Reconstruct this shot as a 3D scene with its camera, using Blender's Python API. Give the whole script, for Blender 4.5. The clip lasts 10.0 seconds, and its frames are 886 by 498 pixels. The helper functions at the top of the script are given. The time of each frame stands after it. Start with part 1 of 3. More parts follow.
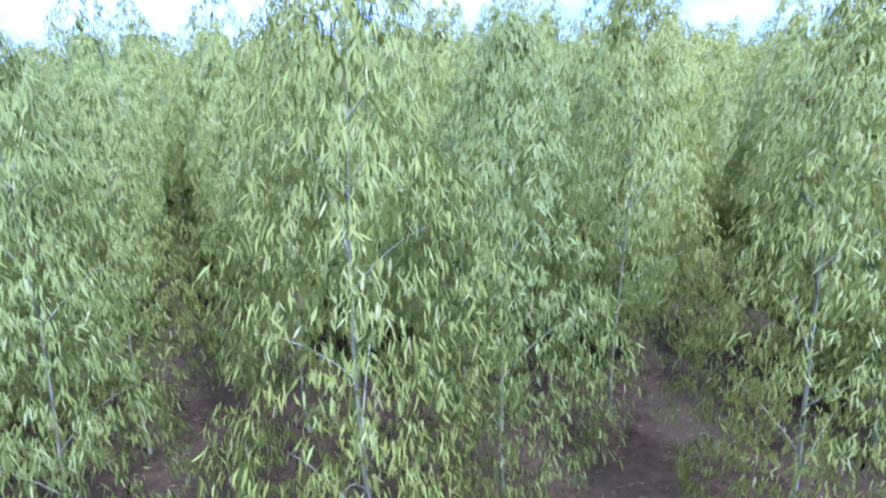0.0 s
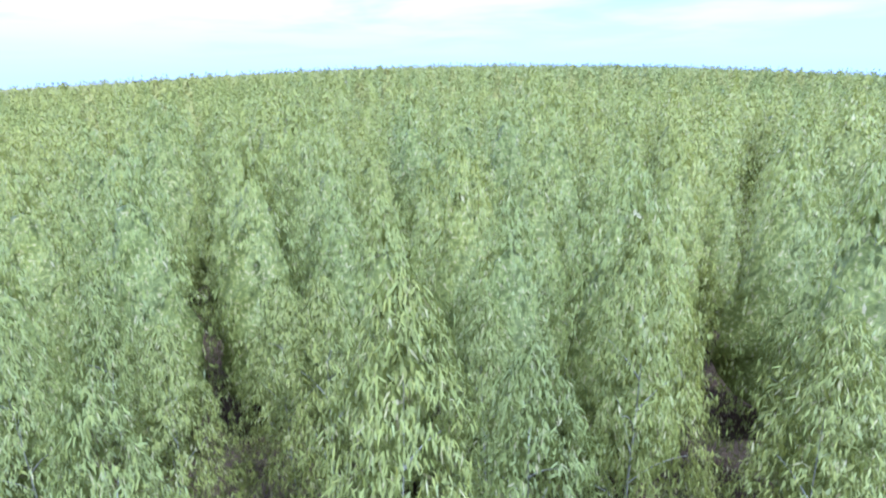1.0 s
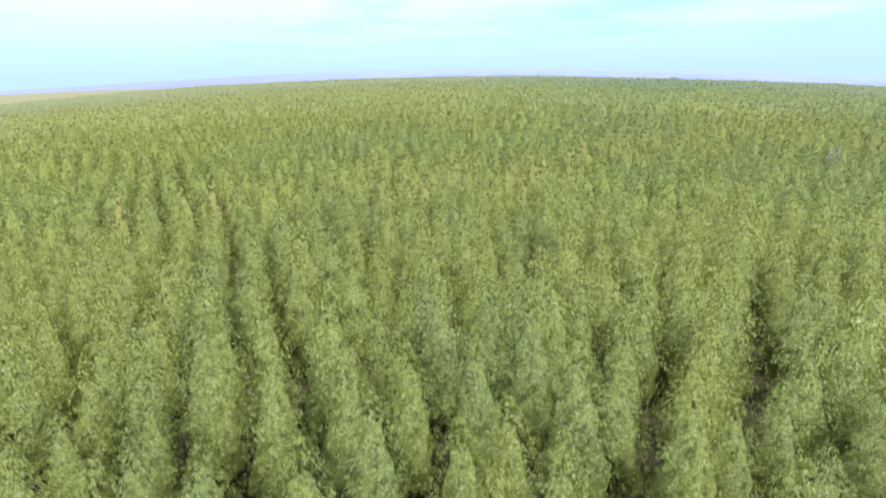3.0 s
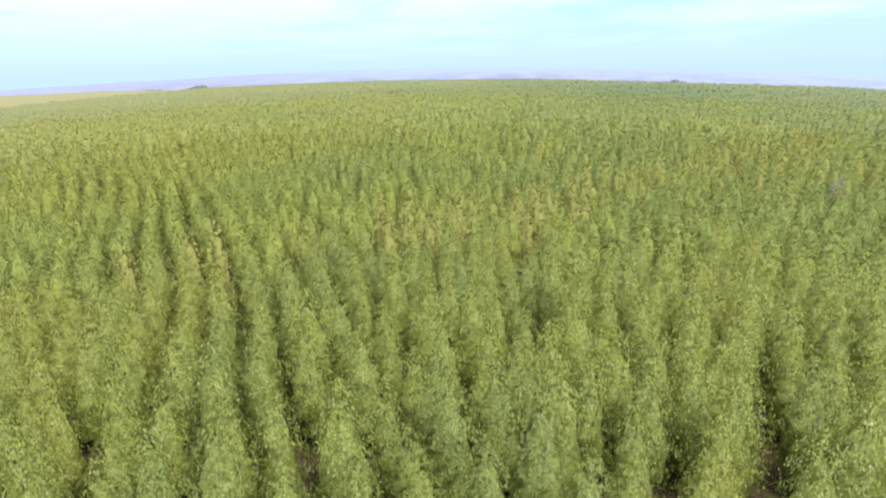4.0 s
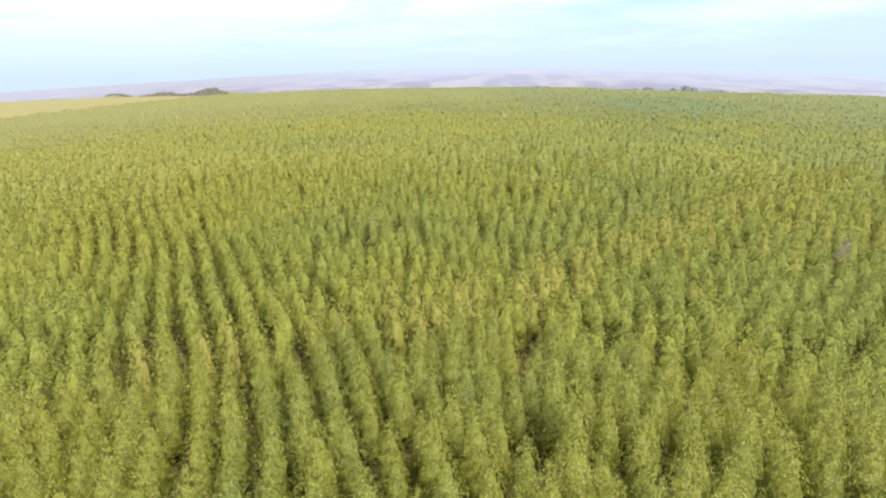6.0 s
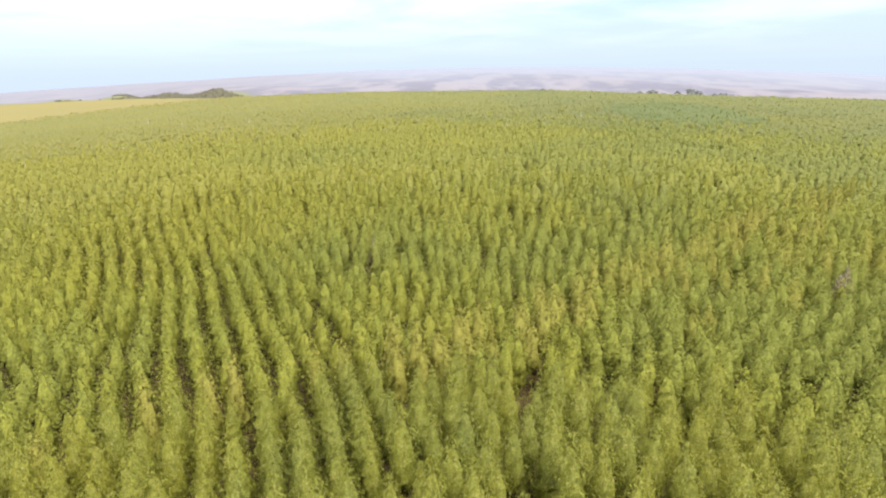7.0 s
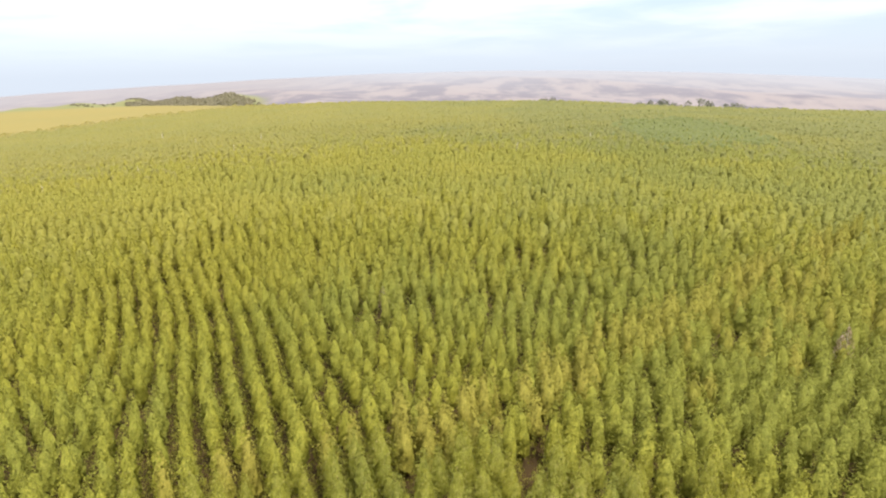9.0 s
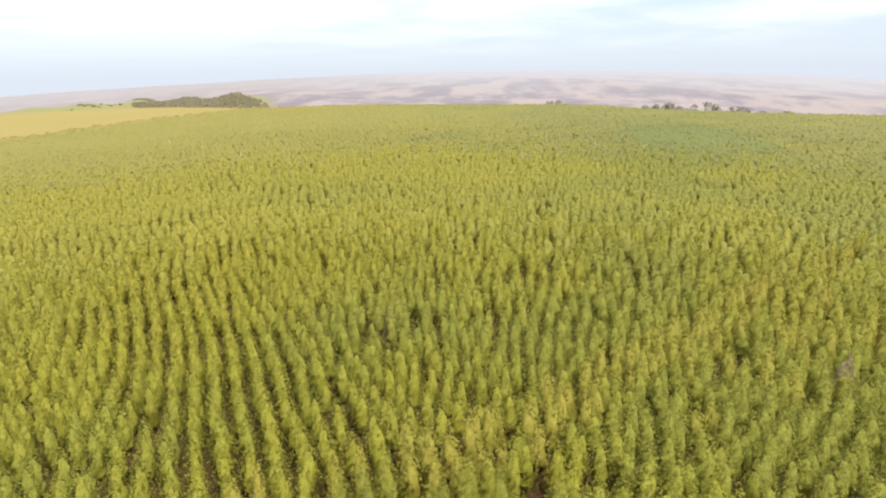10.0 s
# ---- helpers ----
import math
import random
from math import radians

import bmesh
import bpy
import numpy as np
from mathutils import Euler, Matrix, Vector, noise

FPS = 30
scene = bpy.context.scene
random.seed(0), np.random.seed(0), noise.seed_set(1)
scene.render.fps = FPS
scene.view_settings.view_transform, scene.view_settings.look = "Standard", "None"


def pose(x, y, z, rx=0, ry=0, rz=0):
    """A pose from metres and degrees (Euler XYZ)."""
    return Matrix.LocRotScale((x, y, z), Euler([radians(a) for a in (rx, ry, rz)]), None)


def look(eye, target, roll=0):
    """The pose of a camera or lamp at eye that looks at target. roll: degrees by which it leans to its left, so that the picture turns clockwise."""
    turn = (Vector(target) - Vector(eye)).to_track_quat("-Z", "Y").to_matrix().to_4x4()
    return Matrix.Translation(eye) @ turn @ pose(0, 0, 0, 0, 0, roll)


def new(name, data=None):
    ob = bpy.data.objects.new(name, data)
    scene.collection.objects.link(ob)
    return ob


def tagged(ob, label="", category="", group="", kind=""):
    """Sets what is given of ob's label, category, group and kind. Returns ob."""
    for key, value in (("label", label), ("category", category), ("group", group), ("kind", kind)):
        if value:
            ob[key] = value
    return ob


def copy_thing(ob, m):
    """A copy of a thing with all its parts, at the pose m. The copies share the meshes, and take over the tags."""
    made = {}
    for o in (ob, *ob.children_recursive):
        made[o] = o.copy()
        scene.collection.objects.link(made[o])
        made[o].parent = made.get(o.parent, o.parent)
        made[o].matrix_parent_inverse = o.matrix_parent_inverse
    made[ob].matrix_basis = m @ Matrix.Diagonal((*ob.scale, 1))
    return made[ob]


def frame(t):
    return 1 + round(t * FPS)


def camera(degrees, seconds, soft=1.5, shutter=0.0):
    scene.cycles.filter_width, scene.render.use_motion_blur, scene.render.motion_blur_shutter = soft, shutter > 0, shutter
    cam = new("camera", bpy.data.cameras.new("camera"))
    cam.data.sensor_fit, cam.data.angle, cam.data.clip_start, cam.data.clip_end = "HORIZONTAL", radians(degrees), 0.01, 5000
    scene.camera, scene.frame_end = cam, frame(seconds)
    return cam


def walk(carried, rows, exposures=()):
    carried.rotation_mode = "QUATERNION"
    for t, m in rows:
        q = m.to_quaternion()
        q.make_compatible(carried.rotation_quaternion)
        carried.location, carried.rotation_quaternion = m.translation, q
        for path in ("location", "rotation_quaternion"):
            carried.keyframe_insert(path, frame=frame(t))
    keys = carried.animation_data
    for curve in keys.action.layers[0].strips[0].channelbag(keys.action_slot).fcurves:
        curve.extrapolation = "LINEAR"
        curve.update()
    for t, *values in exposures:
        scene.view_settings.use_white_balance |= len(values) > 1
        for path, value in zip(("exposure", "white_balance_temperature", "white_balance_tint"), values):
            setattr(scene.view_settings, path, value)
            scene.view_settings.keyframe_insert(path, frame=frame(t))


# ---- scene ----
cam = camera(69.98, 10.0, soft=2.15)
PATH = [
    (0.0, pose(0.000, 0.000, 4.608, 74.270, 0.993, -0.000)),
    (0.5, pose(-0.131, 0.012, 5.947, 74.270, 0.976, 0.099)),
    (1.0, pose(-0.258, -0.054, 7.351, 74.270, 1.015, 0.200)),
    (1.5, pose(-0.365, 0.044, 8.776, 74.270, 1.039, 0.479)),
    (2.0, pose(-0.476, 0.124, 10.247, 74.270, 0.988, 0.695)),
    (2.5, pose(-0.606, 0.188, 11.777, 74.273, 1.010, 0.738)),
    (4.0, pose(-1.097, 1.355, 16.238, 74.150, 0.977, 0.793)),
    (4.5, pose(-1.118, 1.663, 17.748, 74.120, 0.989, 0.992)),
    (5.0, pose(-1.031, 1.863, 19.296, 74.117, 1.013, 1.236)),
    (5.5, pose(-0.917, 2.055, 20.804, 74.156, 1.024, 1.443)),
    (7.0, pose(-0.490, 2.450, 25.172, 74.096, 1.070, 2.058)),
    (7.5, pose(-0.341, 2.480, 26.678, 74.221, 1.036, 2.280)),
    (8.0, pose(-0.258, 2.436, 28.121, 74.251, 1.000, 2.507)),
    (8.5, pose(-0.195, 2.489, 29.562, 74.247, 0.991, 2.738)),
    (9.0, pose(-0.171, 2.464, 31.031, 74.310, 0.985, 2.999)),
    (9.5, pose(-0.175, 2.404, 32.444, 74.275, 0.966, 3.224)),
    (10.0, pose(-0.186, 2.257, 34.048, 74.284, 0.927, 3.485)),
]
walk(cam, PATH, exposures=((0.0, 1.78, 3930, 29), (1.0, 1.67, 3980, 26), (2.5, 1.26, 4420, 18), (4.5, 1.15, 5150, 10), (7.5, 1.12, 6080, 9), (10.0, 1.09, 6650, 8)))


# ---- light ----
SUN_EL, SUN_AZ = radians(60), radians(140)      # height, and turn from straight ahead (negative: to the left)
sun_way = Vector((math.sin(SUN_AZ) * math.cos(SUN_EL), math.cos(SUN_AZ) * math.cos(SUN_EL), math.sin(SUN_EL)))
sun = new("sun", bpy.data.lights.new("sun", "SUN"))
sun.data.energy, sun.data.angle, sun.data.color = 3.3, radians(4), (1.0, 0.94, 0.82)
sun.matrix_world = look((0, 0, 60), Vector((0, 0, 60)) - sun_way)

world = bpy.data.worlds.new("sky")
scene.world = world
world.use_nodes = True


def node(tree, kind, inputs=None, operation="", data_type="", blend_type="", interpolation_type=""):
    """A node with its inputs set: numbers and colours as values, sockets as links."""
    n = tree.nodes.new(kind)
    if operation:
        n.operation = operation
    if data_type:
        n.data_type = data_type
    if blend_type:
        n.blend_type = blend_type
    if interpolation_type:
        n.interpolation_type = interpolation_type
    for key, value in (inputs or {}).items():
        if isinstance(value, bpy.types.NodeSocket):
            tree.links.new(value, n.inputs[key])
        else:
            n.inputs[key].default_value = value
    return n


def math_node(tree, op, a, b=0.0, clamp=False):
    n = node(tree, "ShaderNodeMath", {0: a, 1: b}, operation=op)
    n.use_clamp = clamp
    return n.outputs[0]


def mix(tree, fac, a, b):
    """Mixes two colours."""
    n = node(tree, "ShaderNodeMix", data_type="RGBA")
    for i, value in ((0, fac), (6, a), (7, b)):
        if isinstance(value, bpy.types.NodeSocket):
            tree.links.new(value, n.inputs[i])
        else:
            n.inputs[i].default_value = value
    return n.outputs[2]


def rgb(r, g, b):
    return (r, g, b, 1.0)


def span(tree, value, lo, hi):
    """value from lo..hi to 0..1, smooth."""
    return node(tree, "ShaderNodeMapRange", {0: value, 1: lo, 2: hi}, interpolation_type="SMOOTHSTEP").outputs[0]


wt = world.node_tree
wt.nodes.clear()
sky = node(wt, "ShaderNodeTexSky")
sky.sky_type, sky.sun_disc, sky.sun_elevation, sky.sun_rotation = "NISHITA", False, SUN_EL, SUN_AZ
sky.altitude, sky.dust_density, sky.ozone_density = 900, 2.0, 1.5
way = node(wt, "ShaderNodeTexCoord").outputs["Generated"]
axes = node(wt, "ShaderNodeSeparateXYZ", {0: way})
rise = math_node(wt, "ADD", math_node(wt, "ABSOLUTE", axes.outputs[2]), 0.09)
flat = node(wt, "ShaderNodeCombineXYZ", {0: math_node(wt, "DIVIDE", axes.outputs[0], rise), 1: math_node(wt, "DIVIDE", axes.outputs[1], rise)})
cloud = node(wt, "ShaderNodeTexNoise", {"Vector": flat.outputs[0], "Scale": 0.55, "Detail": 6.0, "Roughness": 0.55, "Distortion": 0.3})
# cloud: a thin veil low down, closed and bright overhead, thicker towards the sun's side
lean_left = math_node(wt, "MULTIPLY", axes.outputs[0], -0.16)
cover = span(wt, math_node(wt, "ADD", cloud.outputs[0], lean_left), 0.34, 0.64)
high = span(wt, axes.outputs[2], 0.0, 0.13)
cover = math_node(wt, "MULTIPLY", cover, high)
closed = span(wt, axes.outputs[2], 0.09, 0.4)
cover = math_node(wt, "ADD", math_node(wt, "MAXIMUM", cover, math_node(wt, "MULTIPLY", closed, 0.9)), 0.06, clamp=True)
blue = node(wt, "ShaderNodeMix", {6: sky.outputs[0], 7: rgb(0.09, 0.098, 0.116)}, data_type="RGBA", blend_type="MULTIPLY")
blue.inputs[0].default_value = 1.0
haze = math_node(wt, "SUBTRACT", 0.85, math_node(wt, "MULTIPLY", span(wt, axes.outputs[2], 0.0, 0.22), 0.6))
low = mix(wt, haze, blue.outputs[2], rgb(0.358, 0.394, 0.465))
veil = mix(wt, cover, low, mix(wt, closed, rgb(0.57, 0.585, 0.6), rgb(1.22, 1.23, 1.24)))
background = node(wt, "ShaderNodeBackground", {"Color": veil, "Strength": 1.0})
wt.links.new(background.outputs[0], node(wt, "ShaderNodeOutputWorld").inputs[0])


# ---- materials ----
def material(name):
    m = bpy.data.materials.new(name)
    m.use_nodes = True
    t = m.node_tree
    t.nodes.clear()
    return m, t


def finish(t, shader):
    t.links.new(shader, node(t, "ShaderNodeOutputMaterial").inputs[0])


def foliage(name, green, deep, yellow, dry, single, gloss=0.5):
    """Leaves: a hue for each leaf (single leaves) or grain (joined crowns), a tint for each tree and stand, light through the blade."""
    m, t = material(name)
    where = node(t, "ShaderNodeNewGeometry")
    place = where.outputs["Position"]
    grain = node(t, "ShaderNodeTexNoise", {"Vector": place, "Scale": 11.0, "Detail": 3.0, "Roughness": 0.6}).outputs[0]
    leaf = where.outputs["Random Per Island"] if single else span(t, grain, 0.38, 0.64)
    stand = node(t, "ShaderNodeTexNoise", {"Vector": place, "Scale": 0.03, "Detail": 3.0}).outputs[0]
    flat_place = node(t, "ShaderNodeMapping", {"Vector": place, "Scale": (1.0, 1.0, 0.25)})
    tree = node(t, "ShaderNodeTexNoise", {"Vector": flat_place.outputs[0], "Scale": 0.42, "Detail": 1.0}).outputs[0]
    wide = node(t, "ShaderNodeMapping", {"Vector": place, "Rotation": (0, 0, 0.35), "Scale": (0.35, 1.0, 0.0)})
    bands = node(t, "ShaderNodeTexNoise", {"Vector": wide.outputs[0], "Scale": 0.022, "Detail": 2.0}).outputs[0]
    stand = math_node(t, "ADD", stand, math_node(t, "MULTIPLY", math_node(t, "SUBTRACT", bands, 0.5), 0.55))
    own = node(t, "ShaderNodeObjectInfo").outputs["Random"]
    tint = math_node(t, "ADD", math_node(t, "MULTIPLY", stand, 0.84), math_node(t, "MULTIPLY", tree, 0.36))
    tint = math_node(t, "ADD", tint, math_node(t, "MULTIPLY", own, 0.1))
    west = node(t, "ShaderNodeSeparateXYZ", {0: place}).outputs[0]
    tint = math_node(t, "ADD", tint, math_node(t, "MULTIPLY", math_node(t, "MAXIMUM", math_node(t, "MINIMUM", west, 60.0), -120.0), -0.0022))
    col = mix(t, span(t, tint, 0.47, 0.72), rgb(*deep), rgb(*green))
    warm = math_node(t, "ADD", tint, math_node(t, "MULTIPLY", leaf, 0.4 if single else 0.25))
    col = mix(t, math_node(t, "MULTIPLY", span(t, warm, 0.62, 1.22), 0.85), col, rgb(*yellow))
    col = mix(t, math_node(t, "MULTIPLY", math_node(t, "GREATER_THAN", leaf, 0.94 if single else 0.965), 0.65), col, rgb(*dry))
    shade = math_node(t, "ADD", math_node(t, "MULTIPLY", math_node(t, "FRACT", math_node(t, "MULTIPLY", leaf, 17.3)), 0.24), 0.88) if single else math_node(t, "ADD", math_node(t, "MULTIPLY", leaf, 0.5), 0.76)
    col = node(t, "ShaderNodeMix", {6: col, 7: node(t, "ShaderNodeCombineColor", {0: shade, 1: shade, 2: shade}).outputs[0]}, data_type="RGBA", blend_type="MULTIPLY")
    col.inputs[0].default_value = 1.0
    bump = node(t, "ShaderNodeBump", {"Height": grain, "Strength": 0.6, "Distance": 0.07} if not single else {"Height": grain, "Strength": 0.2, "Distance": 0.02})
    blade = node(t, "ShaderNodeBsdfPrincipled", {"Base Color": col.outputs[2], "Roughness": gloss, "Specular IOR Level": 0.3 if single else 0.12, "Normal": bump.outputs[0]})
    through_blade = node(t, "ShaderNodeBsdfTranslucent", {"Color": col.outputs[2]})
    both = node(t, "ShaderNodeMixShader", {0: 0.38, 1: blade.outputs[0], 2: through_blade.outputs[0]})
    finish(t, both.outputs[0])
    return m


HUES = ((0.228, 0.23, 0.03), (0.196, 0.208, 0.034), (0.292, 0.262, 0.026), (0.37, 0.3, 0.12))
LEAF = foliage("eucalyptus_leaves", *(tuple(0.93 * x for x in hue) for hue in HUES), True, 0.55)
# leaf hues darkened: the crown's inner shade put into the colour
SHADED_HUES = tuple(tuple(0.74 * x for x in hue) for hue in HUES)
SHADED_INSIDE = foliage("shaded_crown_inside", *SHADED_HUES, False)


def canopy(name, share, haze_tone):
    """Canopy leaves of one block: young-leaf hues, self-shade and haze put into the colour."""
    return foliage(name, *(tuple(share * x + y for x, y in zip(hue, haze_tone)) for hue in (*HUES[:3], (0.27, 0.23, 0.06))), False, 0.6)


# from block to block darker, with more haze mixed into the colour
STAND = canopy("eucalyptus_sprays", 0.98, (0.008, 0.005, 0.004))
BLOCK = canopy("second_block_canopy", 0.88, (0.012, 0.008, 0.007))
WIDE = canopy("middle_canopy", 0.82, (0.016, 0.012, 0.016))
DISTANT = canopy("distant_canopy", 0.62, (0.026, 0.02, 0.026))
GOLD = foliage("golden_canopy", (0.2, 0.168, 0.042), (0.185, 0.162, 0.04), (0.215, 0.175, 0.042), (0.22, 0.18, 0.05), False)
DEEP = foliage("deep_green_canopy", (0.128, 0.14, 0.038), (0.118, 0.132, 0.038), (0.14, 0.146, 0.036), (0.14, 0.14, 0.038), False)
YELLOW = foliage("yellowing_canopy", (0.25, 0.228, 0.04), (0.225, 0.215, 0.036), (0.275, 0.23, 0.045), (0.25, 0.2, 0.05), False, 0.6)
DRY = foliage("dry_leaves", (0.3, 0.22, 0.13), (0.27, 0.2, 0.12), (0.34, 0.25, 0.15), (0.3, 0.2, 0.12), True, 0.7)
# olive wood far off, its leaf colours lightened and greyed for haze
WOODLAND = foliage("hazy_woodland_leaves", (0.17, 0.155, 0.1), (0.15, 0.145, 0.1), (0.19, 0.168, 0.106), (0.2, 0.166, 0.112), False)


def bark_material():
    m, t = material("pale_bark")
    place = node(t, "ShaderNodeTexCoord").outputs["Object"]
    long = node(t, "ShaderNodeMapping", {"Vector": place, "Scale": (1.0, 1.0, 0.14)})
    strips = node(t, "ShaderNodeTexNoise", {"Vector": long.outputs[0], "Scale": 34.0, "Detail": 4.0}).outputs[0]
    stains = node(t, "ShaderNodeTexNoise", {"Vector": place, "Scale": 3.0, "Detail": 3.0}).outputs[0]
    col = mix(t, span(t, strips, 0.38, 0.62), rgb(0.11, 0.095, 0.045), rgb(0.22, 0.2, 0.105))
    col = mix(t, math_node(t, "MULTIPLY", span(t, stains, 0.5, 0.7), 0.6), col, rgb(0.19, 0.15, 0.085))
    bump = node(t, "ShaderNodeBump", {"Height": strips, "Strength": 0.5, "Distance": 0.01})
    finish(t, node(t, "ShaderNodeBsdfPrincipled", {"Base Color": col, "Roughness": 0.8, "Normal": bump.outputs[0]}).outputs[0])
    return m


def soil_material():
    """Red-brown plantation soil near by; pale grass and haze-tinted dry country below the plateau."""
    m, t = material("soil")
    place = node(t, "ShaderNodeNewGeometry").outputs["Position"]
    xyz = node(t, "ShaderNodeSeparateXYZ", {0: place})
    clods = node(t, "ShaderNodeTexNoise", {"Vector": place, "Scale": 9.0, "Detail": 8.0, "Roughness": 0.65}).outputs[0]
    damp = node(t, "ShaderNodeTexNoise", {"Vector": place, "Scale": 0.7, "Detail": 4.0}).outputs[0]
    litter = node(t, "ShaderNodeTexVoronoi", {"Vector": place, "Scale": 7.0, "Randomness": 1.0})
    col = mix(t, span(t, clods, 0.35, 0.7), rgb(0.03, 0.018, 0.007), rgb(0.056, 0.034, 0.014))
    col = mix(t, math_node(t, "MULTIPLY", span(t, damp, 0.45, 0.62), 0.7), col, rgb(0.04, 0.028, 0.012))
    col = mix(t, math_node(t, "MULTIPLY", math_node(t, "LESS_THAN", litter.outputs["Distance"], 0.16), 0.3), col, rgb(0.13, 0.095, 0.04))
    # the country beyond the plantation's edge: dry tones with mauve haze mixed in
    wide = node(t, "ShaderNodeMapping", {"Vector": place, "Scale": (0.0042, 0.0018, 0.004)})
    bands = node(t, "ShaderNodeTexNoise", {"Vector": wide.outputs[0], "Scale": 1.6, "Detail": 5.0, "Roughness": 0.6}).outputs[0]
    spots = node(t, "ShaderNodeTexNoise", {"Vector": place, "Scale": 0.009, "Detail": 5.0}).outputs[0]
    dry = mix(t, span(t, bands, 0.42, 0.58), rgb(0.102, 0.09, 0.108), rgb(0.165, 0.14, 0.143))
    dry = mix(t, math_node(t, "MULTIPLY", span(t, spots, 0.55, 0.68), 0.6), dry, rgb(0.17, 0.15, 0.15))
    away = node(t, "ShaderNodeVectorMath", {0: place}, operation="LENGTH").outputs["Value"]
    # grassland on the plateau's far left: golden, then green
    left = math_node(t, "ADD", xyz.outputs[0], math_node(t, "MULTIPLY", xyz.outputs[1], 0.33))
    grassy = math_node(t, "SUBTRACT", 1.0, span(t, left, -40.0, 30.0))
    grass = mix(t, span(t, away, 830.0, 930.0), rgb(0.158, 0.126, 0.04), rgb(0.12, 0.122, 0.05))
    grass = mix(t, math_node(t, "MULTIPLY", span(t, spots, 0.45, 0.6), 0.4), grass, rgb(0.14, 0.12, 0.04))
    grassy = math_node(t, "MULTIPLY", grassy, math_node(t, "SUBTRACT", 1.0, span(t, away, 2150.0, 2300.0)))
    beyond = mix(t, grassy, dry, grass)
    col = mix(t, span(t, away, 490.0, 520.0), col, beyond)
    # distance haze painted into the ground colour, stronger towards the horizon
    far_haze = mix(t, math_node(t, "MULTIPLY", span(t, away, 1700.0, 3900.0), 0.92), col, mix(t, span(t, math_node(t, "ADD", xyz.outputs[0], math_node(t, "MULTIPLY", xyz.outputs[1], 0.22)), -500.0, 500.0), rgb(0.158, 0.147, 0.16), rgb(0.172, 0.174, 0.198)))
    bump = node(t, "ShaderNodeBump", {"Height": clods, "Strength": 0.8, "Distance": 0.06})
    finish(t, node(t, "ShaderNodeBsdfPrincipled", {"Base Color": far_haze, "Roughness": 0.95, "Normal": bump.outputs[0], "Specular IOR Level": 0.1}).outputs[0])
    return m


BUSH = foliage("bush_leaves", (0.1, 0.108, 0.05), (0.085, 0.098, 0.048), (0.115, 0.115, 0.05), (0.13, 0.11, 0.06), False)
BARK, SOIL = bark_material(), soil_material()


# ---- terrain ----
EDGE = 525.0          # how far the plantation reaches straight ahead


def edge_at(x, y):
    """The plateau's edge: farther off to both sides, most of all to the left."""
    a = np.degrees(np.arctan2(x, y))
    return np.interp(a, (-70, -38, -30, -19, -3, 8, 17, 26, 32, 70), (900, 900, 800, 620, EDGE, 512, 480, 515, 590, 620))


def planted_to(x, y):
    """How far the trees reach: to the edge, but for a golden field on the left."""
    a = np.degrees(np.arctan2(x, y))
    return np.minimum(edge_at(x, y), np.interp(a, (-70, -38, -30, -21, -17), (500, 520, 560, 612, 640)))


def lift(x, y):
    """Height of the ground: a plateau that falls off gently to both sides, then dry country up to the horizon."""
    x, y = np.asarray(x, float), np.asarray(y, float)
    r = np.hypot(x, y) + 1e-6
    level = np.clip((r - 430.0) / 380.0, 0, 1)
    level = np.where(x < 0, 0.041 * level * level * (3 - 2 * level), 0)
    sides = -(0.07 - level) * x * x / np.maximum(r, 40.0) * np.clip(r / 40.0, 0, 1)
    flat_part = 0.25 * np.sin(x * 0.031 + 1.0) * np.cos(y * 0.027) + 4.2 * (1 - np.exp(-np.maximum(r - 8, 0) / 130.0))
    k = np.clip((r - edge_at(x, y) - 20) / 600.0, 0, 1)
    k = k * k * (3 - 2 * k)
    h = np.clip((r - 1300.0) / 3100.0, 0, 1)
    folds = (np.sin(x * 0.0031 + 0.8) * np.cos(y * 0.0043 + x * 0.0011) + 0.6 * np.sin(x * 0.0083 + y * 0.0061)) * 17 * k * (1 - h * 0.9)
    # a wooded spur on the left, steep at its near end
    a = np.degrees(np.arctan2(x, y))
    spur = 42 * np.exp(-((r - 2000) / 330.0) ** 2) * np.clip((-18.6 - a) / 2.4, 0, 1) ** 0.7 * np.clip((a + 38) / 10, 0.72, 1) * (1 + 0.12 * np.sin(a * 1.7))
    return spur + sides + flat_part - 66 * k + (84 - 45 * np.clip((-a - 8) / 30, 0, 1)) * h * h * (3 - 2 * h) + folds + 4 * h


def ground():
    rings = np.concatenate([np.arange(0, 24, 0.5), np.geomspace(24, 4600, 110)])
    ang = np.radians(np.concatenate([np.linspace(-45, 45, 181), np.arange(48, 315, 3.0)]))
    turns = len(ang)
    x, y = np.outer(rings, np.sin(ang)), np.outer(rings, np.cos(ang))
    z = lift(x, y)
    rough = 0.05 * np.sin(x * 3.1 + np.cos(y * 2.3)) * np.cos(y * 2.7) + 0.03 * np.sin(x * 7.3 + y * 5.1)
    z = z + np.where(np.hypot(x, y) < 24, rough, 0)
    n = len(rings)
    i, j = np.meshgrid(np.arange(n - 1), np.arange(turns), indexing="ij")
    k = (j + 1) % turns
    quads = np.stack([i * turns + j, (i + 1) * turns + j, (i + 1) * turns + k, i * turns + k], -1).reshape(-1, 4)
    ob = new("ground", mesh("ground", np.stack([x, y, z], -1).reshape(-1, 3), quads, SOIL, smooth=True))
    tagged(ob, "red-brown bare soil of a tree plantation, with dry hazy country beyond", "ground", kind="structure")


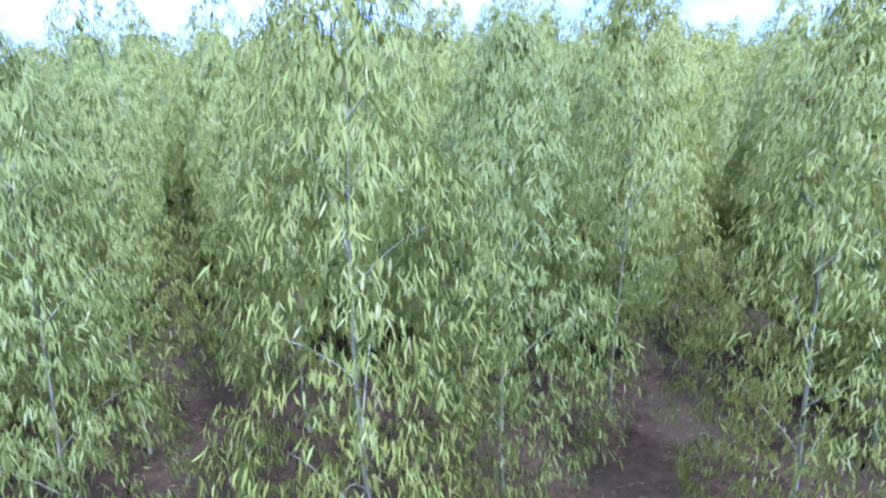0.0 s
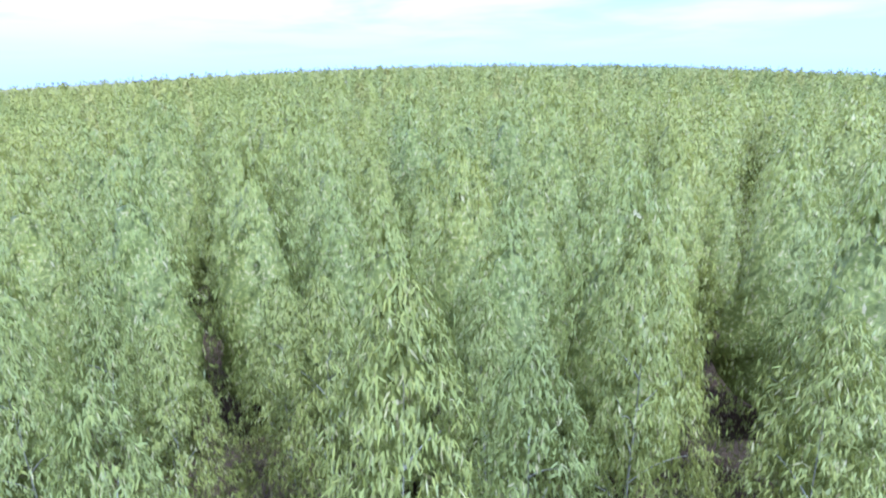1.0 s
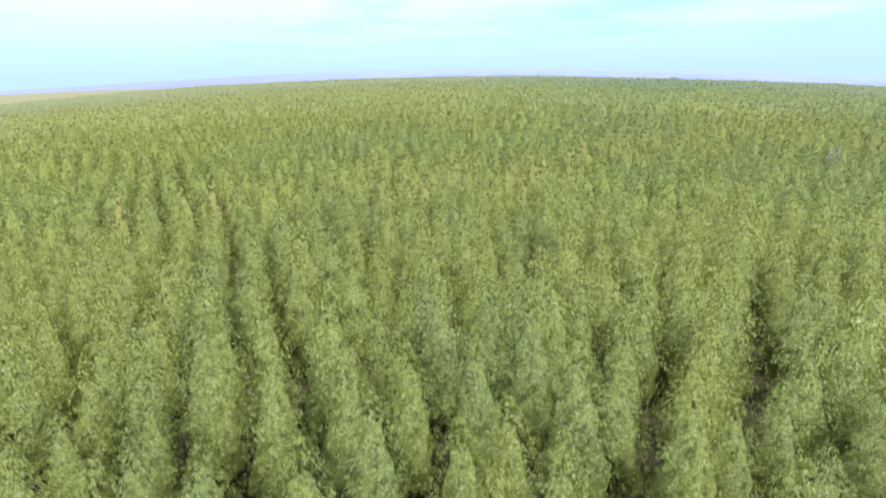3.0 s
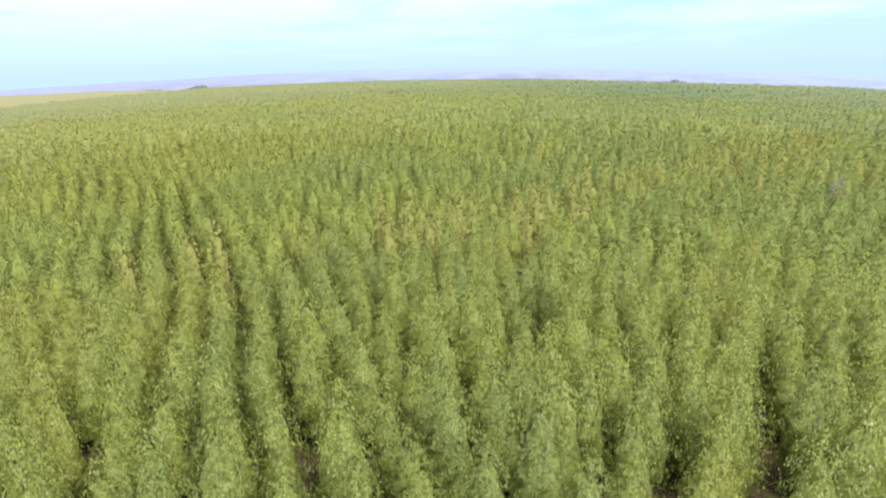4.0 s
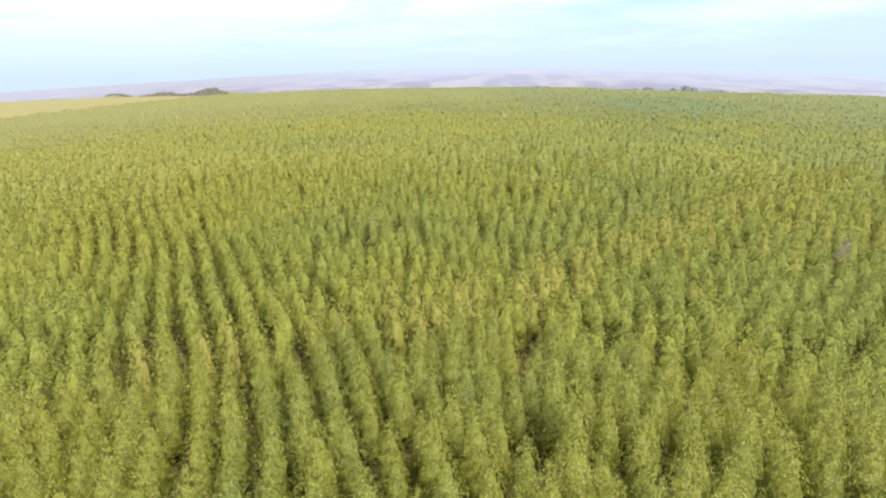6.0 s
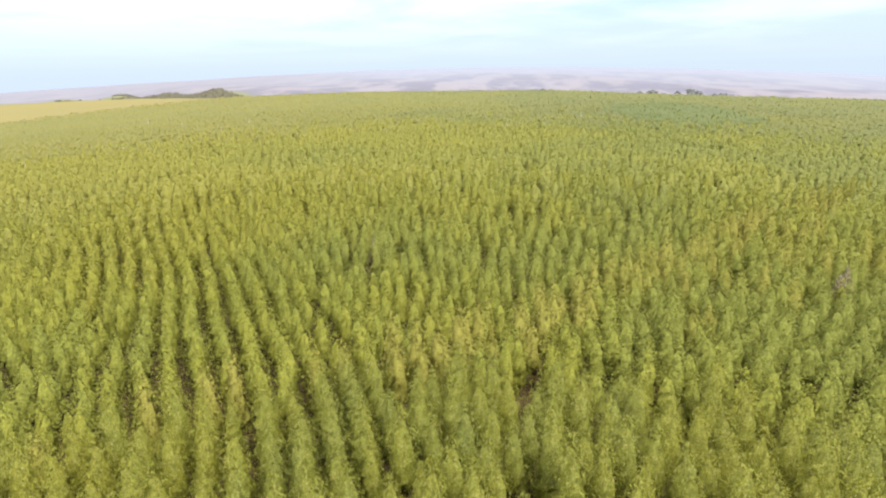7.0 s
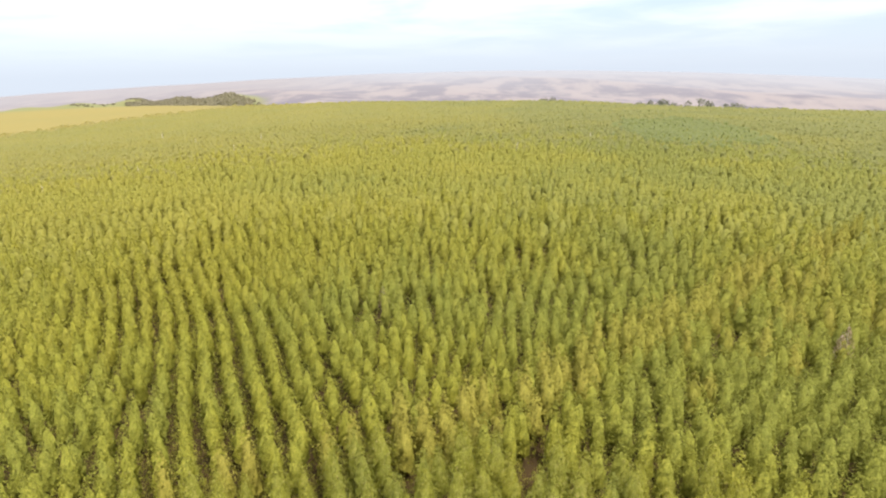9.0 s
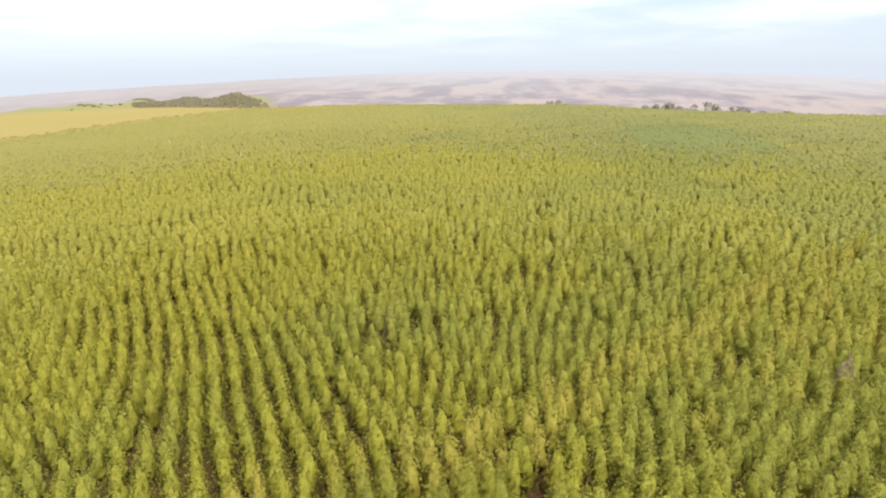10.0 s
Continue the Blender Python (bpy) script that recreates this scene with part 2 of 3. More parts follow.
def mesh(name, verts, faces, mat, smooth=False, inside=None, inside_faces=0, normals=None):
    """A mesh from arrays: verts (n, 3) and faces (m, 3 or 4) or a list of such arrays. The last inside_faces faces take the second material, smooth."""
    groups = faces if isinstance(faces, list) else [faces]
    groups = [np.asarray(g, np.int32) for g in groups if len(g)]
    me = bpy.data.meshes.new(name)
    me.vertices.add(len(verts))
    me.vertices.foreach_set("co", np.asarray(verts, np.float32).ravel())
    sizes = np.concatenate([np.full(len(g), g.shape[1], np.int32) for g in groups])
    loops = np.concatenate([g.ravel() for g in groups])
    me.loops.add(len(loops))
    me.loops.foreach_set("vertex_index", loops)
    me.polygons.add(len(sizes))
    me.polygons.foreach_set("loop_start", np.concatenate([[0], np.cumsum(sizes)[:-1]]).astype(np.int32))
    me.polygons.foreach_set("use_smooth", np.full(len(sizes), smooth))
    me.materials.append(mat)
    if inside:
        me.materials.append(inside)
        last = np.arange(len(sizes)) >= len(sizes) - inside_faces
        me.polygons.foreach_set("material_index", last.astype(np.int32))
        me.polygons.foreach_set("use_smooth", last | smooth)
    me.update(calc_edges=True)
    if normals is not None:
        me.polygons.foreach_set("use_smooth", np.full(len(sizes), True))
        me.normals_split_custom_set_from_vertices(np.asarray(normals, float).tolist())
    return me


def crown_normals(v, height, foot, rough=0.0, pieces=1):
    """Soft normals that follow the crown's outer form, uneven from piece to piece."""
    u = np.clip((v[:, 2] - foot) / (height - foot), 0, 1)
    out = v[:, :2] / np.maximum(np.linalg.norm(v[:, :2], axis=1, keepdims=True), 0.05)
    n = np.column_stack([out * (1.05 - 0.5 * u[:, None]), -0.3 + 1.65 * u])
    jitter = np.repeat(rng.normal(0, rough, (len(v) // pieces + 1, 3)), pieces, 0)[: len(v)]
    return unit(unit(n) + jitter)


ground()


# ---- trees ----
rng = np.random.default_rng(7)


def unit(v):
    return v / np.maximum(np.linalg.norm(v, axis=-1, keepdims=True), 1e-9)


def profile(u, sharp=1.8):
    """Crown radius over its height, 0 at the foot and 1 at the tip."""
    return np.clip(1 - np.clip(u, 0, 1) ** sharp, 0, 1) ** 0.82 * np.clip(0.86 + 1.2 * u, 0, 1) + 0.02


def blades(base, way, length, width, bend, facing):
    """Leaves as bent lance shapes of four triangles, their faces turned roughly towards facing."""
    n = len(base)
    side = unit(np.cross(way, facing + rng.normal(0, 0.8, (n, 3))))
    out = np.cross(side, way)
    l, w = length[:, None], width[:, None]
    a = base + way * l * 0.3 + out * l * bend
    b = base + way * l * 0.68 + out * l * bend * 0.7
    pts = np.stack([base, a - side * w * 0.5, a + side * w * 0.5, b - side * w * 0.38, b + side * w * 0.38, base + way * l - out * l * bend * 0.4], 1)
    o = (np.arange(n) * 6)[:, None]
    return pts.reshape(-1, 3), np.concatenate([o + [[0, 2, 1]], o + [[3, 4, 5]]]), o + [[1, 2, 4, 3]]


def diamonds(base, way, length, width, facing):
    """Leaves as flat diamonds of two triangles, their faces turned roughly towards facing."""
    n = len(base)
    side = unit(np.cross(way, facing + rng.normal(0, 0.55, (n, 3))))
    l, w = length[:, None], width[:, None]
    mid = base + way * l * 0.45
    pts = np.stack([base, mid - side * w * 0.5, base + way * l, mid + side * w * 0.5], 1)
    o = (np.arange(n) * 4)[:, None]
    return pts.reshape(-1, 3), o + [[0, 3, 2, 1]]


def crown_points(n, height, radius, foot, inner=0.35, sharp=1.8):
    """Places in a crown, most of them near its outside, gathered along rising limbs."""
    u = rng.beta(1.08, 1.2, n)
    swell = 1 + 0.12 * np.sin(u * 23 + rng.uniform(0, 6)) * np.sin(u * 9 + 2)
    ang = rng.uniform(0, 2 * np.pi, n)
    lobes = 1 + 0.13 * np.sin(ang * 3 + u * 11 + rng.uniform(0, 6)) + 0.08 * np.sin(ang * 5 - u * 17)
    share = inner + (1 - inner) * rng.uniform(0, 1, n) ** 0.55
    r = radius * profile(u, sharp) * swell * lobes * share
    return np.stack([r * np.cos(ang), r * np.sin(ang), foot + u * (height - foot)], -1), ang, u


def tube(points, radii, sides=6):
    """A tapered tube along points."""
    points, radii = np.asarray(points, float), np.asarray(radii, float)
    ang = np.linspace(0, 2 * np.pi, sides, endpoint=False)
    along = unit(np.gradient(points, axis=0))
    a = unit(np.cross(along, np.array([0.31, 0.95, 0.05])))
    b = np.cross(along, a)
    ringv = points[:, None] + radii[:, None, None] * (np.cos(ang)[None, :, None] * a[:, None] + np.sin(ang)[None, :, None] * b[:, None])
    n = len(points)
    i, j = np.meshgrid(np.arange(n - 1), np.arange(sides), indexing="ij")
    k = (j + 1) % sides
    quads = np.stack([i * sides + j, i * sides + k, (i + 1) * sides + k, (i + 1) * sides + j], -1).reshape(-1, 4)
    return ringv.reshape(-1, 3), quads


def part(name, me, parent, label=""):
    ob = new(name, me)
    ob.parent = parent
    return tagged(ob, label)


def eucalyptus(detail, height, radius, seed, label, bare=0.08):
    """A young eucalyptus: a thin pale trunk, rising limbs and a crown of hanging leaves."""
    global rng
    rng = np.random.default_rng(seed)
    foot = height * bare * rng.uniform(0.8, 1.2)
    top = new("eucalyptus_tree")
    tagged(top, label, "tree", "planted eucalyptus trees")
    lean = rng.normal(0, 0.012, 2)
    s = np.linspace(0, 1, 9)
    sway = np.stack([lean[0] * s * height + 0.05 * np.sin(s * 5 + seed), lean[1] * s * height + 0.05 * np.sin(s * 4 + 2 * seed), s * height * 0.86], -1)
    sway[0] = (0, 0, -0.12)
    v, q = tube(sway, 0.034 * (1 - s) ** 1.5 + 0.003, 7)
    part("trunk", mesh("trunk", v, q, BARK, True), top, "slim pale grey-brown trunk")
    tips, limbs = [], 8 if detail == "first" else 5
    for i in range(limbs):
        u = 0.05 + 0.85 * (i + rng.uniform(0, 0.6)) / limbs
        z = foot + u * (height - foot) * 0.85
        ang = i * 2.4 + rng.uniform(-0.4, 0.4)
        reach = radius * profile(np.array(u)) * 0.65
        k = np.linspace(0, 1, 5)
        start = np.array([np.interp(z, sway[:, 2], sway[:, 0]), np.interp(z, sway[:, 2], sway[:, 1]), z])
        line = start + np.stack([np.cos(ang) * reach * k, np.sin(ang) * reach * k, reach * (1.25 * k - 0.45 * k * k)], -1)
        v, q = tube(line, 0.01 * (1 - k) + 0.003, 4)
        part("limb", mesh("limb", v, q, BARK, True), top)
        tips.append(line)
    n, each, droop, small, big, slim = {"first": (1350, 10, 1.5, 0.065, 0.13, 0.125), "near": (740, 8, 1.4, 0.075, 0.14, 0.17), "own": (480, 4, 1.2, 0.11, 0.17, 0.3)}[detail]
    hub, ang, u = crown_points(n, height, radius, foot, 0.66)
    total = n * each
    hub = np.repeat(hub, each, 0) + rng.normal(0, 0.035 if detail != "own" else 0.07, (total, 3))
    out = np.repeat(np.stack([np.cos(ang), np.sin(ang), 0 * ang], -1), each, 0)
    way = unit(out * 0.25 + rng.normal(0, 0.5 if detail == "first" else 0.36, (total, 3)) + np.array([0, 0, -droop]))
    size = rng.uniform(small, big, total)
    wide = size * slim * rng.uniform(0.8, 1.25, total)
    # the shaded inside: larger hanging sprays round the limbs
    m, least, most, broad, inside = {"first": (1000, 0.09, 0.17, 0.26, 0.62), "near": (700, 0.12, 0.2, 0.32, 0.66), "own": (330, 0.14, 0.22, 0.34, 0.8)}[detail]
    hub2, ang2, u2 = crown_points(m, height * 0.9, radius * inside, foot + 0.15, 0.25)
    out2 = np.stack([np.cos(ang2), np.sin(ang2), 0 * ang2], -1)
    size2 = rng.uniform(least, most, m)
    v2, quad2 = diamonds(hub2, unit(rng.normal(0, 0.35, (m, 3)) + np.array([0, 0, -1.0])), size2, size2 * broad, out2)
    rough = {"first": 0.34, "near": 0.26, "own": 0.38}[detail]
    if detail == "first":
        v, tri, quad = blades(hub, way, size, wide, rng.uniform(-0.1, 0.16, (total, 1)), out + np.array([0, 0, 0.5]))
        faces, pieces = [tri, quad, quad2 + len(v)], 6
    else:
        v, quad = diamonds(hub, way, size, wide, out + np.array([0, 0, 0.5]))
        faces, pieces = [quad, quad2 + len(v)], 4
    normals = np.concatenate([crown_normals(v, height, foot, rough, pieces), crown_normals(v2, height, foot, rough, 4)])
    v, dense = np.concatenate([v, v2]), 0
    if detail != "first":
        # the closed middle of the crown, its leaf colour darkened for shade
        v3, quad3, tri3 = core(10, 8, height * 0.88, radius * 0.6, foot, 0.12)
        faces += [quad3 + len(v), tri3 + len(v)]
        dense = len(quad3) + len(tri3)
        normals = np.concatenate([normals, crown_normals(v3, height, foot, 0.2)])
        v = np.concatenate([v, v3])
    me = mesh("crown", v, faces, LEAF, True, SHADED_INSIDE if dense else None, dense, normals)
    part("crown", me, top)
    return top


def core(sides, levels, height, radius, foot, uneven, sharp=1.8):
    """The dense inside of a crown: a ragged spindle."""
    u = np.linspace(0, 1, levels + 2)[1:-1]
    ang = np.linspace(0, 2 * np.pi, sides, endpoint=False)
    r = radius * profile(u, sharp)[:, None] * (1 + rng.normal(0, uneven, (levels, sides)))
    z = foot + (u[:, None] + rng.normal(0, 0.02, (levels, sides))) * (height - foot)
    v = np.stack([r * np.cos(ang + u[:, None] * 4), r * np.sin(ang + u[:, None] * 4), z], -1).reshape(-1, 3)
    v = np.concatenate([v, [[0, 0, foot + (0.5 + 0.5 * u[-1]) * (height - foot)], [0, 0, foot - 0.1]]])
    i, j = np.meshgrid(np.arange(levels - 1), np.arange(sides), indexing="ij")
    k = (j + 1) % sides
    quads = np.stack([i * sides + j, i * sides + k, (i + 1) * sides + k, (i + 1) * sides + j], -1).reshape(-1, 4)
    jj, kk = np.arange(sides), (np.arange(sides) + 1) % sides
    t, b = levels * sides, levels * sides + 1
    last = (levels - 1) * sides
    tris = np.concatenate([np.stack([last + jj, last + kk, 0 * jj + t], -1), np.stack([kk, jj, 0 * jj + b], -1)])
    return v, quads, tris


def stand_tree(leaves, size, sides, levels, height, radius, inner=0.6, slim=0.36, top=0.88, sharp=1.8, rough=0.42):
    """Arrays of a tree of the stand, dense inside (if any) and leaf sprays: places, quads, triangles, normals."""
    foot = 0.25
    v, quads, tris = core(sides, levels, height * top, radius * inner, foot, 0.2, sharp) if sides else (np.zeros((0, 3)), np.zeros((0, 4), int), np.zeros((0, 3), int))
    base, ang, u = crown_points(leaves, height, radius, foot, 0.62, sharp)
    out = np.stack([np.cos(ang), np.sin(ang), 0.25 + 0.9 * u], -1)
    way = unit(out * 0.35 + rng.normal(0, 0.42, (leaves, 3)) + np.array([0, 0, 1.0]) * np.where(u > 0.9, 0.35, -0.8)[:, None])
    l = rng.uniform(0.7, 1.3, leaves) * size
    v2, q2 = diamonds(base - way * l[:, None] * 0.5, way, l, l * slim * rng.uniform(0.8, 1.2, leaves), out)
    normals = np.concatenate([crown_normals(v, height, foot, 0.5 * rough), crown_normals(v2, height, foot, rough, 4)])
    return np.concatenate([v, v2]), np.concatenate([quads, q2 + len(v)]), tris, normals


def stand(name, places, heights, kinds, mat, label, category="trees", row=-26, thin=0.92, deep=1.12):
    """Many trees joined into one object."""
    if not len(places):
        return None
    pick = rng.integers(0, len(kinds), len(places))
    turn = radians(-row) + np.pi * rng.integers(0, 2, len(places)) + rng.normal(0, 0.2, len(places))
    wide = rng.uniform(0.88, 1.12, len(places))
    vs, qs, ts, ns, off = [], [], [], [], 0
    for k, (v, q, t, n) in enumerate(kinds):
        sel = np.where(pick == k)[0]
        c, s = np.cos(turn[sel])[:, None], np.sin(turn[sel])[:, None]
        v = v * np.array([thin, deep, 1.0])
        x = (v[:, 0] * c - v[:, 1] * s) * wide[sel][:, None] + places[sel, 0][:, None]
        y = (v[:, 0] * s + v[:, 1] * c) * wide[sel][:, None] + places[sel, 1][:, None]
        z = v[:, 2] * heights[sel][:, None] + places[sel, 2][:, None]
        vs.append(np.stack([x, y, z], -1).reshape(-1, 3))
        ns.append(np.stack([n[:, 0] * c - n[:, 1] * s, n[:, 0] * s + n[:, 1] * c, n[:, 2] + 0 * c], -1).reshape(-1, 3))
        o = off + (np.arange(len(sel)) * len(v))[:, None, None]
        qs.append((q[None] + o).reshape(-1, 4))
        ts.append((t[None] + o).reshape(-1, 3))
        off += len(sel) * len(v)
    ob = new(name, mesh(name, np.concatenate(vs), [np.concatenate(qs), np.concatenate(ts)], mat, normals=np.concatenate(ns)))
    return tagged(ob, label, category, kind="stuff")


# planting grid: columns about two metres apart, trees ALONG apart in a column
ALONG = 3.25


def grid(turn_deg, across, along, shift, reach):
    a = radians(turn_deg)
    go, side = np.array([math.sin(a), math.cos(a)]), np.array([math.cos(a), -math.sin(a)])
    i, j = np.meshgrid(np.arange(-int(reach / across), int(reach / across) + 1), np.arange(-int(reach / along), int(reach / along) + 1), indexing="ij")
    p = (i.ravel() * across + shift)[:, None] * side + (j.ravel() * along + rng.uniform(0, 1, i.shape[0])[i.ravel() - i.min()] * along)[:, None] * go
    return p


rng = np.random.default_rng(11)


def past_line(p):
    """Metres beyond the track that parts the near block from the next, which bows away to both sides."""
    n = unit(np.array([-0.64, 0.768]))
    bow = 2.0 + np.where(p[:, 0] < 0, -0.22, 0.11) * p[:, 0]
    return (p[:, :2] - np.array([-3.7, 46.0])) @ n - np.minimum(bow, 9.0)


def on_bank(p):
    """Low contour banks, on whose deeper soil the trees stand taller, and how far behind each bank a place lies."""
    d = past_line(p) + 0.6 * np.sin(p[:, 0] / 9.0)
    behind = np.full(len(p), 99.0)
    for bank in (0.0, 23.0, 45.0, 74.0, 105.0, 140.0, 173.0):
        behind = np.where((d > bank - 4.0) & (d < bank + 6.0), d - bank, behind)
    return behind


def in_view(p, half, margin):
    """Near the camera's way, or in the wedge that it looks over."""
    ang = np.degrees(np.arctan2(p[:, 0], p[:, 1] + margin)) + 2.0
    return np.abs(ang) < half


near = grid(-19.5, 1.88, 2.75, -0.04, 150)
near = near[(past_line(near) < 0) & (in_view(near, 40, 5) | (np.hypot(*near.T) < 48))]
mid = grid(-26.0, 2.04, ALONG, 1.02, 330)
mid = mid[(past_line(mid) > -0.5) & in_view(mid, 39, 8) & (np.hypot(*mid.T) < 115)]
far = grid(-26.0, 2.04, 2.5, 1.02, 330)
far = far[(past_line(far) > -0.5) & in_view(far, 38.5, 10) & (np.hypot(*far.T) >= 115) & (np.hypot(*far.T) < 300)]
last = grid(-26.0, 2.04, 3.4, 1.02, 700)
last = last[(past_line(last) > 0) & in_view(last, 38.5, 10) & (np.hypot(*last.T) >= 300)]
wing = grid(-19.5, 2.1, 3.4, -0.04, 700)
wing = wing[(past_line(wing) < 0) & in_view(wing, 38.5, 10) & (np.hypot(*wing.T) >= 150)]
front = np.array([(-0.62, 4.35), (0.5, 5.2), (2.1, 7.3), (3.15, 5.0), (-3.05, 4.3), (-1.8, 7.2), (-3.6, 6.7), (4.9, 6.4), (-5.2, 6.3), (6.6, 5.2), (0.2, 7.7)])
p = np.concatenate([near[np.hypot(*near.T) < 150], mid, far, last, wing])
p = p[np.hypot(*p.T) < planted_to(p[:, 0], p[:, 1]) + np.where(p[:, 0] < -140, 14, 3) * rng.normal(size=len(p))]
loose = rng.normal(0, 1, p.shape) * np.array([0.16, 0.5])
p = p + loose[:, :1] * np.array([0.92, 0.39]) + loose[:, 1:] * np.array([-0.39, 0.92])
# rows that bend with the ground
p[:, 0] += np.clip((past_line(p) - 12) / 50.0, 0, 1) * (2.6 * np.sin(p[:, 1] / 21.0 + p[:, 0] / 47.0) + 1.2 * np.sin(p[:, 1] / 9.0 - p[:, 0] / 31.0) + rng.normal(0, 0.32, len(p)))
# the take-off clearing, and gaps where trees are missing
keep = (p @ np.array([-0.334, 0.943]) > 8.2) | (np.hypot(*p.T) > 9) | (p[:, 1] < -5)
for gx, gy, gr in ((4.2, 42.3, 1.9), (-10.0, 52.2, 1.7), (18.1, 38.1, 2.1), (-13.9, 35.1, 1.6), (3.7, 13.7, 1.3), (6.5, 12.5, 1.0),
                   (36.8, 64.0, 2.0), (28.2, 68.9, 1.6), (-8.2, 15.8, 0.7), (12.7, 54.6, 1.2), (1.6, 80.0, 1.8), (44.0, 60.0, 1.5)):
    keep &= np.hypot(p[:, 0] - gx, p[:, 1] - gy) > 0.85 * gr
keep &= rng.uniform(0, 1, len(p)) > 0.012
p = np.concatenate([front, p[keep]])
order = np.argsort(np.hypot(p[:, 0], p[:, 1] - 1.0) + 90 * ((p[:, 1] < 2.0) | ~in_view(p, 42, 5)))
p = p[order]
dist = np.hypot(*p.T)
tall = 1.0 + (0.115 - 0.08 * np.clip(dist / 200 - 0.5, 0, 1)) * rng.normal(size=len(p)) + 0.05 * np.sin(p[:, 0] * 0.05 + 1) * np.cos(p[:, 1] * 0.043)
behind = on_bank(p)
tall += np.where((behind > -3.4) & (behind < 0), 0.11, 0) - np.where((behind > 0) & (behind < 2.5), 0.08, 0)
tall = np.clip(tall, 0.7, 1.22)
tall[dist < 16] *= 0.97
tall[dist < 9] *= 0.87
tall[:1] = 1.09
p3 = np.column_stack([p, lift(p[:, 0], p[:, 1])])

HEIGHT, RADIUS = 5.3, 1.32
FIRST_COUNT, NEAR_COUNT, OWN_COUNT = 13, 66, 300
label_near = "young eucalyptus with drooping grey-green leaves on bare red soil"
label_own = "young planted eucalyptus with a narrow yellow-green crown"
first_kinds = [eucalyptus("first", HEIGHT, RADIUS * 0.9, 31 + k, label_near, bare) for k, bare in enumerate((0.06, 0.24, 0.2))]
near_kinds = [eucalyptus("near", HEIGHT, RADIUS * 1.1, 21 + k, label_near, 0.08) for k in range(4)]
own_kinds = [eucalyptus("own", HEIGHT, RADIUS * 1.08, 41 + k, label_own) for k in range(6)]
rng = np.random.default_rng(13)
for kinds, start, stop in ((first_kinds, 0, FIRST_COUNT), (near_kinds, FIRST_COUNT, NEAR_COUNT), (own_kinds, NEAR_COUNT, OWN_COUNT)):
    for i in range(start, stop):
        ob = kinds[i % len(kinds)]
        m = Matrix.Translation(p3[i]) @ Matrix.Rotation(radians(19.5) + math.pi * rng.integers(0, 2) + rng.normal(0, 0.25), 4, "Z")
        if i - start >= len(kinds):
            ob = copy_thing(ob, m)
        ob.matrix_basis = m
        ob.scale = (tall[i] * 0.87, tall[i] * 1.08, tall[i])

rest, high = p3[OWN_COUNT:], tall[OWN_COUNT:]
far_off = dist[OWN_COUNT:]
gold = far_off > planted_to(rest[:, 0], rest[:, 1]) - np.interp(rest[:, 0], (-330, -150, -100), (60, 20, 0)) + rng.normal(0, 22, len(rest))
deep = (((rest[:, 0] - 86) / 30) ** 2 + ((rest[:, 1] - 275 - 0.6 * (rest[:, 0] - 86)) / 50) ** 2 < 1 + 0.3 * np.sin(rest[:, 0] / 5) + rng.normal(0, 0.3, len(rest))) & ~gold
turned = (np.array([0.78, 0.62]) @ (rest[:, :2] - np.array([33.0, 71.0])).T / 26) ** 2 + (np.array([-0.62, 0.78]) @ (rest[:, :2] - np.array([33.0, 71.0])).T / 11) ** 2
line_gap = past_line(rest[:, :2])
pale = ((turned < 1) & (rng.uniform(0, 1, len(rest)) < 0.3)) | ((line_gap < 0) & (line_gap > -5.5) & (np.abs(rest[:, 0] - 10) < 60) & (rng.uniform(0, 1, len(rest)) < 0.75))
stand("eucalyptus_stand", rest[pale], high[pale], [stand_tree(340, 0.25, 8, 5, HEIGHT, RADIUS * 0.93, 0.66, 0.55, 0.9) for k in range(4)], YELLOW,
      "yellowing, partly dry young eucalyptus among green rows")
rest, high, far_off, gold, deep = rest[~pale], high[~pale], far_off[~pale], gold[~pale], deep[~pale]
aside = ~in_view(rest, 42, 5) & (far_off < 60)
stand("eucalyptus_stand", rest[aside], high[aside], [stand_tree(22, 0.62, 5, 2, HEIGHT, RADIUS, 0.8, 0.45, 0.94) for k in range(4)], WIDE,
      "young eucalyptus rows round the take-off clearing")
rest, high, far_off, gold, deep = rest[~aside], high[~aside], far_off[~aside], gold[~aside], deep[~aside]
far_off = far_off + rng.normal(0, 0.09, len(far_off)) * far_off
near_by, a, b, c = (far_off < 80), (far_off >= 80) & (far_off < 120), (far_off >= 120) & (far_off < 230), far_off >= 230
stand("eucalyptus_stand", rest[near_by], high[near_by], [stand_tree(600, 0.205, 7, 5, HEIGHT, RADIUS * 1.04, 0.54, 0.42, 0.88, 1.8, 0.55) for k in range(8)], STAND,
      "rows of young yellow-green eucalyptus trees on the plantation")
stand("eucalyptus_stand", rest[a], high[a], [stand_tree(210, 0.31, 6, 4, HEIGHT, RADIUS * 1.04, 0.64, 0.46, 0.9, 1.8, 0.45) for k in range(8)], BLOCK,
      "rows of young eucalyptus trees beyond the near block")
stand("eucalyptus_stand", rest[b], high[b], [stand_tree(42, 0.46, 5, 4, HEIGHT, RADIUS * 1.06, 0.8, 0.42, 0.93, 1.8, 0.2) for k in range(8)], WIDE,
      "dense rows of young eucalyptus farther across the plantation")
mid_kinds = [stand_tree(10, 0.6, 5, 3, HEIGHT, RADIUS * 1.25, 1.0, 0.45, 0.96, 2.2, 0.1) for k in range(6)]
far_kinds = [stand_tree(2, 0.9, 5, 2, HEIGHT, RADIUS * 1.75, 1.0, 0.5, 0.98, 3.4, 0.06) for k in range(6)]
